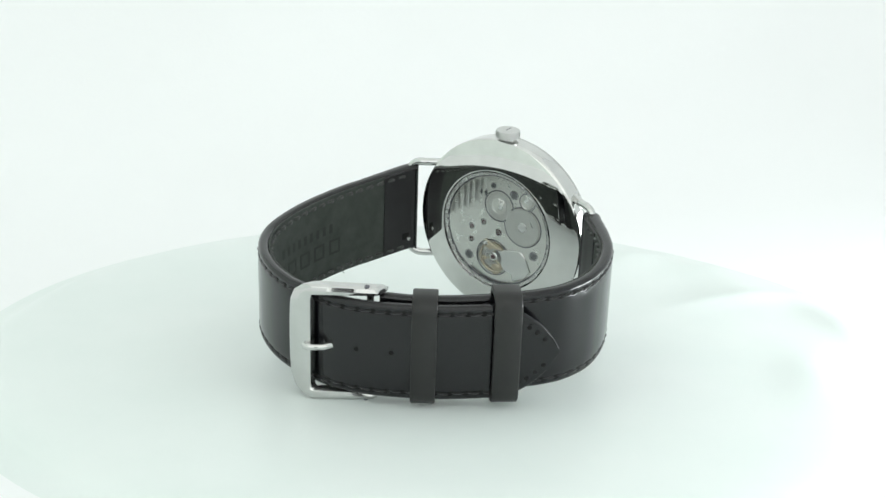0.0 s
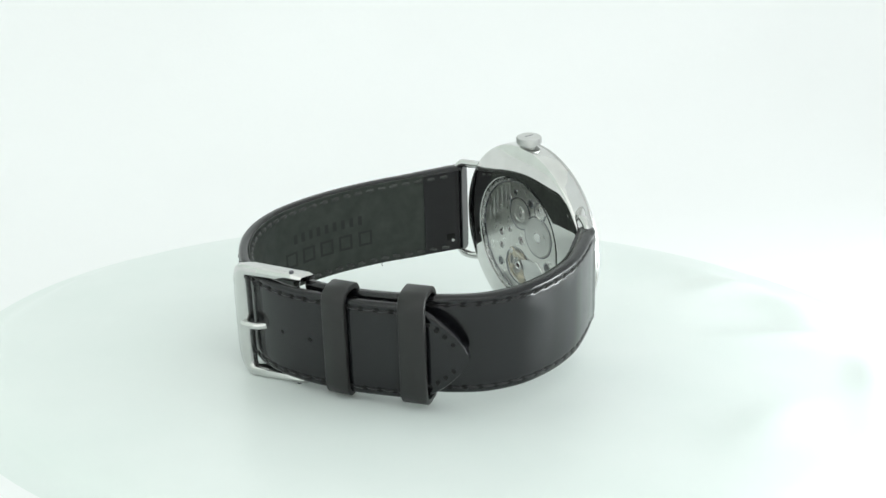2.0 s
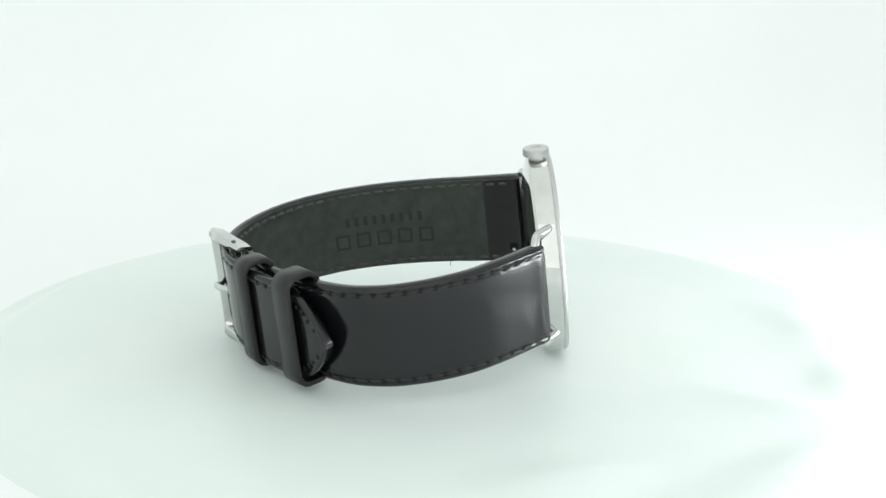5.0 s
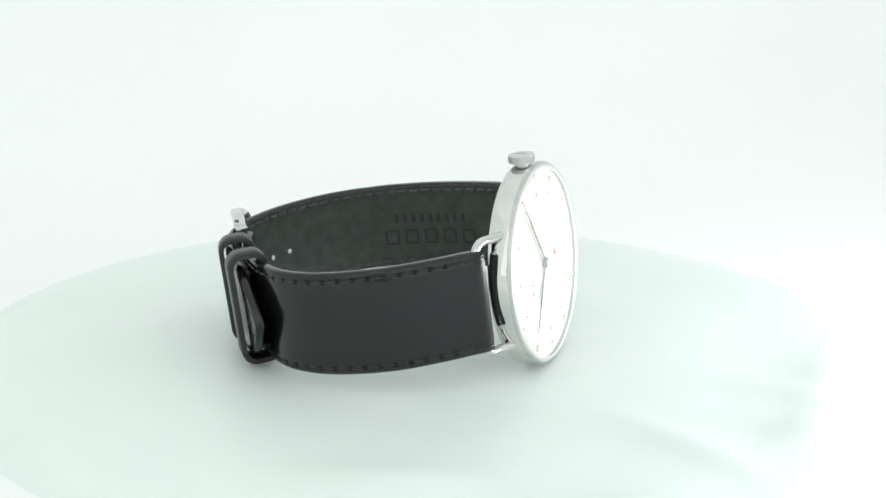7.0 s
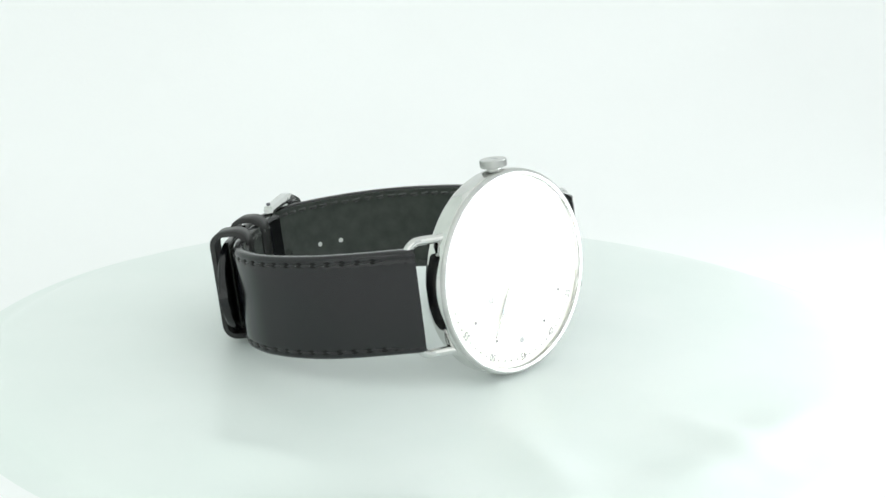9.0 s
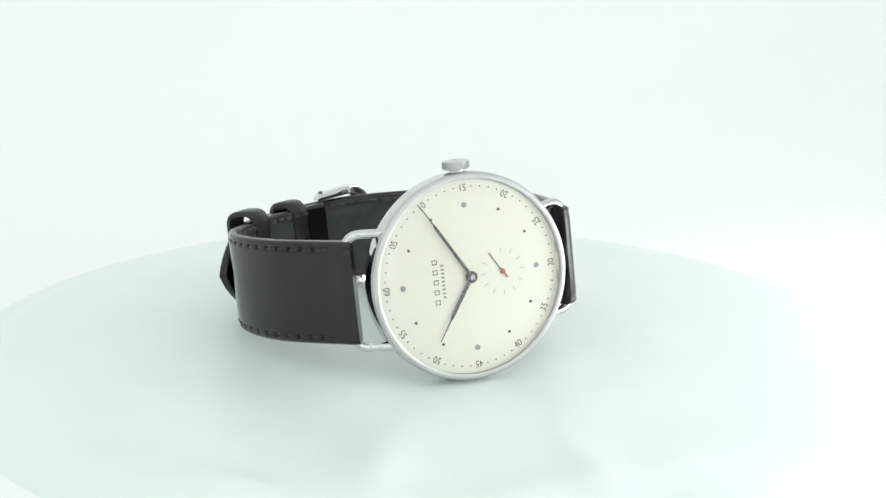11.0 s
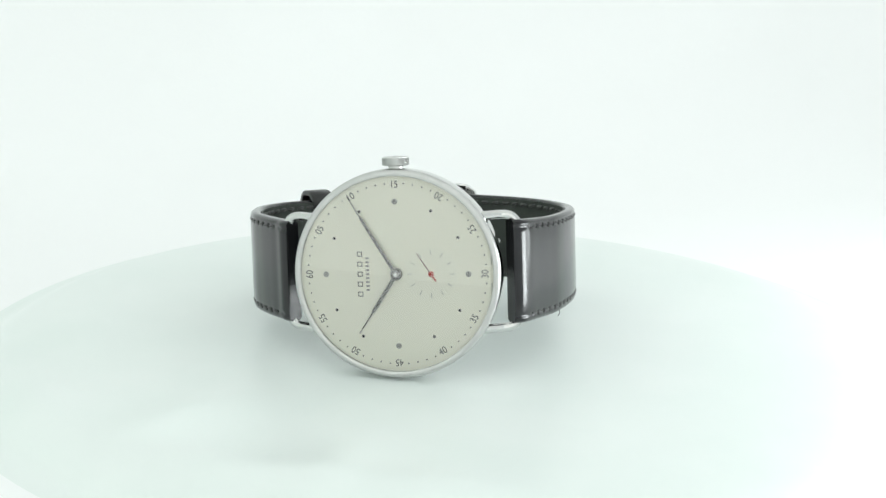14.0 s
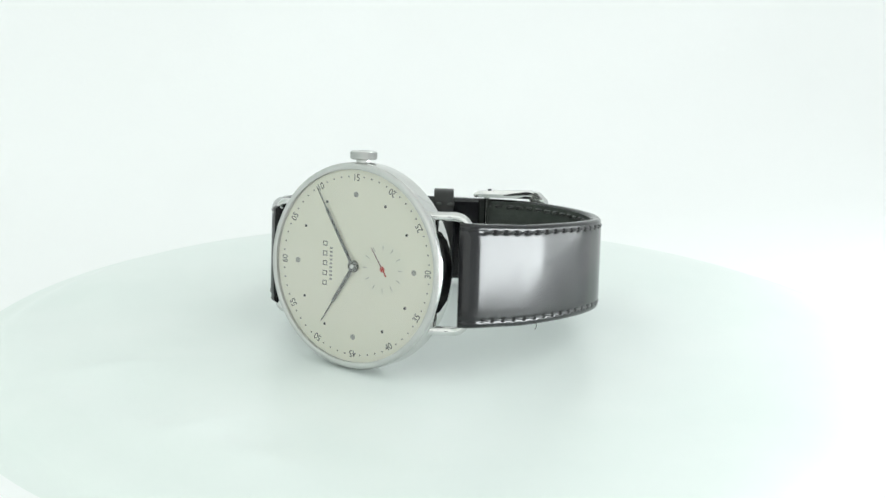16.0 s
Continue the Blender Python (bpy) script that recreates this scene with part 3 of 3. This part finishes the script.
for r in (0.6, 0.95, 1.3, 1.65, 2.0):
    part("hairspring", tube([(0.7 + r * math.cos(a * math.pi / 16), 3.8, -6.1 + r * math.sin(a * math.pi / 16)) for a in range(32)], 0.05, 5, True), DARKMETAL, movement)


def flat_piece(plan, y0, thick):
    """A flat cut piece with a chamfered upper edge."""
    bm = bmesh.new()
    face = bm.faces.new([bm.verts.new((x, y0, z)) for x, z in plan])
    grown = bmesh.ops.extrude_face_region(bm, geom=[face])
    top = [v for v in grown["geom"] if isinstance(v, bmesh.types.BMVert)]
    bmesh.ops.translate(bm, verts=top, vec=(0, thick, 0))
    bmesh.ops.bevel(bm, geom=[e for e in bm.edges if all(v in top for v in e.verts)], offset=0.12, segments=1, affect="EDGES")
    return bm


part("balance_cock", flat_piece([(-0.3, -4.2), (-2.4, -3.7), (-4.9, -3.2), (-6.0, -3.5), (-6.9, -4.5), (-8.1, -7.0), (-6.6, -8.9), (-4.0, -10.0), (-3.9, -8.6), (-1.9, -8.2), (-1.2, -6.9), (-1.3, -5.5)], 3.98, 0.26), STEEL, movement, "polished balance cock")
part("regulator_arm", flat_piece([(2.9, -2.6), (1.9, -2.5), (0.6, -3.3), (-1.6, -3.6), (-1.7, -4.1), (0.5, -4.1), (1.3, -4.6), (2.6, -3.9)], 4.26, 0.14), BRASS, movement, "gilt regulator arm")
spot("jewel", 0.5, -5.9, 0.5, 4.1, 4.36, JEWEL, "ruby balance bearing")
spot("bearing_cap", 0.5, -5.9, 0.95, 4.0, 4.26, STEEL, "", 28, 0.2)
spot("stud", 2.4, -3.2, 0.6, 4.2, 4.5, STEEL, "", 20, 0.2)
spot("stud", 0.0, -8.6, 1.15, 3.7, 4.05, BRASS, "", 24, 0.3)
spot("stud", 2.9, -6.9, 0.5, 3.7, 4.0, BRASS, "", 16)

# ---- the strap ----
long_band = Band([(20.5, 2.3), (21.9, 3.3), (22.9, 5.2), (24.1, 9.4), (25.4, 14.2), (26.7, 19.5), (27.6, 26), (27.9, 32), (27.5, 38), (26.2, 44), (23.4, 49.2), (19.0, 54), (13.5, 57.8), (8, 60.2), (3, 61.2), (-1.7, 61.6),
                  (-7.5, 60.5), (-12.8, 58.2), (-20, 53.8), (-26.5, 48.4), (-31.6, 44.2), (-35.5, 40.3)],
                 lambda s: ramp(s, [(0, 3.0), (6, 2.7), (16, 2.2), (70, 1.9), (112, 1.6)]),
                 lambda s: 0.0, lambda s: 0.0, lambda s: ramp(s, [(0, 0), (15, 0.75), (45, 1.0), (75, 0.1), (130, 0)]))
L_LONG = long_band.length


def long_half(s):
    w = ramp(s, [(0, 9.15), (15, 9.0), (45, 8.7), (68, 8.6), (96, 8.75), (130, 8.7)])
    left = L_LONG - s
    if left < 11:
        w *= max(0.05, (1 - (1 - left / 11) ** 1.75) ** 0.72)
    return w


long_band.half = long_half
short_band = Band([(-20.7, 2.7), (-22.1, 3.5), (-23.4, 5.2), (-25.4, 7.5), (-28.4, 11.3), (-31.1, 15.4), (-33.2, 20.4), (-34.4, 25.5), (-34.6, 30.5), (-33.2, 36.2), (-30.2, 40.9), (-26.2, 45.2), (-20.6, 50.0),
                   (-14.5, 53.9), (-8.5, 56.6)],
                  lambda s: ramp(s, [(0, 3.0), (6, 2.7), (16, 2.3), (64, 2.0)]),
                  lambda s: ramp(s, [(0, 9.15), (20, 9.2), (45, 9.0), (66, 8.6)]), lambda s: 0.0,
                  lambda s: ramp(s, [(0, 0), (14, -0.2), (40, -0.35), (66, -0.2)]))

strap_long = part("strap", long_band.mesh(), LEATHER, watch, "long black leather strap piece with holes", angle=40)
strap_short = part("strap", short_band.mesh(), LEATHER, watch, "short black leather strap piece with keepers", angle=40)
lining = part("lining", long_band.sheet(10.0, L_LONG - 8, 0.35, -0.02, 0.22), LINING, strap_long, "dark grey-green suede lining")
part("lining", short_band.sheet(10.0, short_band.length - 9, 0.35, -0.02, 0.22), LINING, strap_short, "dark grey-green suede lining")
part("fold", long_band.sheet(0.6, 10.2, 0.5, -0.05, 0.45), FOLD, strap_long, "black folded leather end")
part("fold", short_band.sheet(0.6, 10.2, 0.5, -0.05, 0.45), FOLD, strap_short, "black folded leather end")


def stitch_mesh(length, r):
    """A thread loop that dips into a hole at each end."""
    n = 8
    path = [(length * (k / n - 0.5), 0, r * 0.55 * math.sin(math.pi * k / n) - r * 0.35) for k in range(n + 1)]
    return tube(path, lambda t: r * (0.75 + 0.25 * math.sin(math.pi * t)), 6)


first = part("stitch", stitch_mesh(2.2, 0.22), THREAD, strap_long)
inside = part("stitch", stitch_mesh(1.45, 0.40), THREAD_IN, strap_long, "dark grey thread on the lining")
pit = part("stitch_hole", lathe([(0, 0.05), (0.46, 0.045), (0.60, 0.0), (0.60, -0.3), (0, -0.3)], 12), HOLE, strap_long)
turn_up = Matrix.Rotation(radians(90), 4, "X")
used = [False, False, False]


def sew(ob, k, m, parent):
    if used[k]:
        again(ob, m, parent)
    else:
        used[k] = True
        ob.matrix_local = m


def seam(band, parent, s0, s1, inset, pitch=2.65, inner=True):
    n = int((s1 - s0) / pitch)
    for k in range(n + 1):
        s = s0 + pitch * k
        for sg in (-1, 1):
            v = sg * (band.half(s) - inset)
            wob = random.uniform(-0.05, 0.05)
            sew(first, 0, band.seat(s, v + wob, band.rise(s, v) + 0.03, turn=sg * random.uniform(0.04, 0.14)), parent)
            sew(pit, 1, band.seat(s + pitch / 2, v, band.rise(s, v)) @ turn_up, parent)
            if inner:
                m = band.seat(s, v, band.thick(s) + 0.34, True, sg * random.uniform(-0.05, 0.2))
                sew(inside, 2, m, parent)


seam(long_band, strap_long, 6.0, L_LONG - 9, 1.35)
seam(short_band, strap_short, 6.0, short_band.length - 6, 1.35)
for k in range(6):
    f = k / 5
    s = L_LONG - 9.6 + 7.0 * f
    for sg in (-1, 1):
        v = sg * max(0.7, long_half(s) - 1.9)
        sew(pit, 1, long_band.seat(s, v, long_band.rise(s, v)) @ turn_up @ Matrix.Scale(0.72, 4), strap_long)


def arc_at(band, target_x, lo, hi):
    return min((abs(band.at(lo + (hi - lo) * k / 400)[0].x - target_x), lo + (hi - lo) * k / 400) for k in range(401))[1]


# buckle holes
for x in (-12.8, -7.3):
    s = arc_at(long_band, x, 60, L_LONG)
    hole = lathe([(0, 0.03), (0.34, 0.03), (0.42, 0.0), (0.42, -0.3), (0, -0.3)], 16)
    o = part("strap_hole", hole, HOLE, strap_long, "round buckle hole")
    o.matrix_local = long_band.seat(s, 0, 0.0) @ turn_up
# Opaque pale discs paint the light that shows through these two holes.
for x in (10.0, 5.0):
    s = arc_at(long_band, x, 40, 80)
    hole = lathe([(0, 0.06), (0.4, 0.06), (0.5, 0.0), (0.5, -0.3), (0, -0.3)], 16)
    o = part("strap_hole", hole, plain("pale hole light", (0.7, 0.72, 0.7), 0.8), strap_long, "round buckle hole, a pale disc for the light showing through")
    o.matrix_local = long_band.seat(s, -0.8, long_band.thick(s) + 0.2, True) @ turn_up

# pressed maker's lines on the lining, as plain frames and bars
def frame_mesh(w, h, rim):
    return join(box(-w, w, -h, -h + rim, 0, 0.03), box(-w, w, h - rim, h, 0, 0.03), box(-w, -w + rim, -h + rim, h - rim, 0, 0.03), box(w - rim, w, -h + rim, h - rim, 0, 0.03))


for k in range(5):
    at = 23.4 + 4.5 * k
    o = part("pressed_mark", frame_mesh(1.5, 1.6, 0.5), EMBOSS, lining, smooth=False)
    o.matrix_local = long_band.seat(at, -2.3, long_band.thick(at) + 0.25, True)
for k in range(9):
    at = 24.4 + 1.95 * k
    o = part("pressed_mark", box(-0.42, 0.42, -0.95, 0.95, 0, 0.03), EMBOSS, lining, smooth=False)
    o.matrix_local = long_band.seat(at, 1.7, long_band.thick(at) + 0.2, True)

# a loose thread end under the strap
q = long_band.point(19.0, -8.6, 0.6)
part("loose_thread", tube([q, q + Vector((0.1, 0.1, -0.7)), q + Vector((-0.1, 0.3, -1.2)), q + Vector((-0.3, 0.3, -1.5))], 0.07, 6), THREAD, strap_long, "loose thread end")

# quick-release pin in its slot
slot = part("release_slot", box(-0.9, 0.9, -0.7, 0.7, -0.2, 0.05, 0.03), HOLE, strap_long)
slot.matrix_local = long_band.seat(4.6, -5.6, long_band.thick(4.6) + 0.4, True)
knob = part("release_pin", lathe([(0, 0.9), (0.35, 0.8), (0.5, 0.5), (0.45, 0), (0, 0)], 16), STEEL, strap_long, "small steel release pin")
knob.matrix_local = long_band.seat(4.4, -6.0, long_band.thick(4.4) + 0.4, True) @ turn_up


def keeper(x, width, out_extra, in_extra, half, lift, label):
    """A leather loop round both strap layers."""
    s = arc_at(long_band, x, 60, L_LONG)
    o = 0.95
    ring = []
    hz, r = half, 1.7
    a0, a1 = out_extra, -in_extra
    centres = [(hz - r, a0 - r, 90), (-(hz - r), a0 - r, 180), (-(hz - r), a1 + r, 270), (hz - r, a1 + r, 0)]
    for cy, cz, st in centres:
        for k in range(7):
            a = radians(st - 90 + 90 * k / 6)
            ring.append((cy + r * math.cos(a), cz + r * math.sin(a), math.cos(a), math.sin(a)))
    bm = bmesh.new()
    loops = []
    xs = (-width / 2, -width / 2 + 0.18, width / 2 - 0.18, width / 2)
    for y, z, ny, nz in ring:
        row = [bm.verts.new((xx, y + ny * (o if i in (1, 2) else o - 0.2), z + nz * (o if i in (1, 2) else o - 0.2))) for i, xx in enumerate(xs)]
        row += [bm.verts.new((xx, y, z)) for xx in xs[::-1]]
        loops.append(row)
    n = len(loops)
    for i in range(n):
        a, b = loops[i], loops[(i + 1) % n]
        for k in range(8):
            bm.faces.new((a[k], a[(k + 1) % 8], b[(k + 1) % 8], b[k]))
    ob = part("keeper", bm, EDGE, strap_short, label, angle=50)
    ob.matrix_local = long_band.seat(s, lift, 0)
    return ob


keeper(-17.4, 4.2, 0.35, 4.5, 9.15, 0.45, "fixed black leather keeper loop")
keeper(-28.2, 4.6, 0.7, 4.7, 9.35, 0.85, "sliding black leather keeper loop")

# ---- the buckle ----
buckle = new("buckle")
buckle.parent = watch
buckle.location = (-0.25 * MM, -0.4 * MM, 0)
buckle["label"] = "polished steel pin buckle"


def buckle_frame():
    """A rounded plate frame, bent so that its arms run down to the spring bar."""
    outer = [(-9.2, 10.0), (-8.6, 10.5), (0.0, 10.8), (2.1, 10.4), (3.9, 9.0), (4.8, 6.9), (5.05, 4), (5.1, 0), (5.05, -4), (4.8, -6.9), (3.9, -9.0), (2.1, -10.4), (0.0, -10.8), (-8.6, -10.5), (-9.2, -10.0)]
    inner = [(-9.2, 9.1), (-8.6, 9.0), (-0.3, 8.9), (0.0, 8.8), (0.25, 8.5), (0.35, 7.8), (0.35, 4), (0.35, 0), (0.35, -4), (0.35, -7.8), (0.25, -8.5), (0.0, -8.8), (-0.3, -8.9), (-8.6, -9.0), (-9.2, -9.1)]

    def bend(x, z, d):
        y = 64.2 - 0.022 * (x - 2) ** 2 if x > 0 else 64.1 - 0.2 * (-x) - 0.052 * x * x
        return (x, y - d * (1.5 if x < 0 else 1.0), z)
    bm = bmesh.new()
    rows = []
    for (ox, oz), (ix, iz) in zip(outer, inner):
        row = []
        for f, d in ((0, 0.75), (0.02, 0.3), (0.12, 0.06), (0.5, -0.12), (0.88, 0.06), (0.98, 0.3), (1, 0.9), (0.95, 1.7), (0.5, 1.9), (0.05, 1.7)):
            row.append(bm.verts.new(bend(ox + (ix - ox) * f, oz + (iz - oz) * f, d)))
        rows.append(row)
    for a, b in zip(rows, rows[1:]):
        for k in range(10):
            bm.faces.new((a[k], a[(k + 1) % 10], b[(k + 1) % 10], b[k]))
    bm.faces.new(rows[0])
    bm.faces.new(rows[-1])
    bmesh.ops.subdivide_edges(bm, edges=[e for e in bm.edges if e.calc_length() > 2.5], cuts=2)
    return bm


part("frame", buckle_frame(), STEEL, buckle, "rounded polished frame")
part("pin", tube([(-6.9, 57.3, -0.6), (-4, 58.6, -0.6), (-2.2, 61.6, -0.6), (-1.6, 62.9, -0.6), (-0.7, 63.7, -0.6), (0.2, 64.3, -0.6), (0.9, 64.5, -0.6), (1.3, 64.2, -0.6)],
                 lambda t: 0.72 - 0.15 * t, 12), STEEL, buckle, "polished pin")
part("spring_bar", tube([(-7.6, 57.9, -9.6), (-7.6, 57.9, 9.6)], 0.6, 12), STEEL, buckle)
for z in (10.45, -10.45):
    e = tube([(-7.4, 58.6, z), (-7.4, 58.6, z + (0.35 if z > 0 else -0.35))], 0.42, 12)
    part("bar_end", e, DARKMETAL, buckle)


# ---- what turns ----
REST = Matrix(((0.540504, -0.826686, -0.156349), (0.836916, 0.547330, -0.000729), (0.086177, -0.130457, 0.987702))).to_4x4()
REST.translation = (0.017105, -0.014341, 0.018892)


def motions():
    times = [i * 1.0 for i in range(17)]
    walk(watch, [(t, Matrix.Rotation(radians(SPIN * (t - 8)), 4, "Z") @ REST) for t in times])
    shift = Matrix.Translation((0.0030, 0.0045, 0.0))
    walk(table, [(t, shift @ Matrix.Rotation(radians(SPIN * (t - 8)), 4, "Z")) for t in times])


motions()
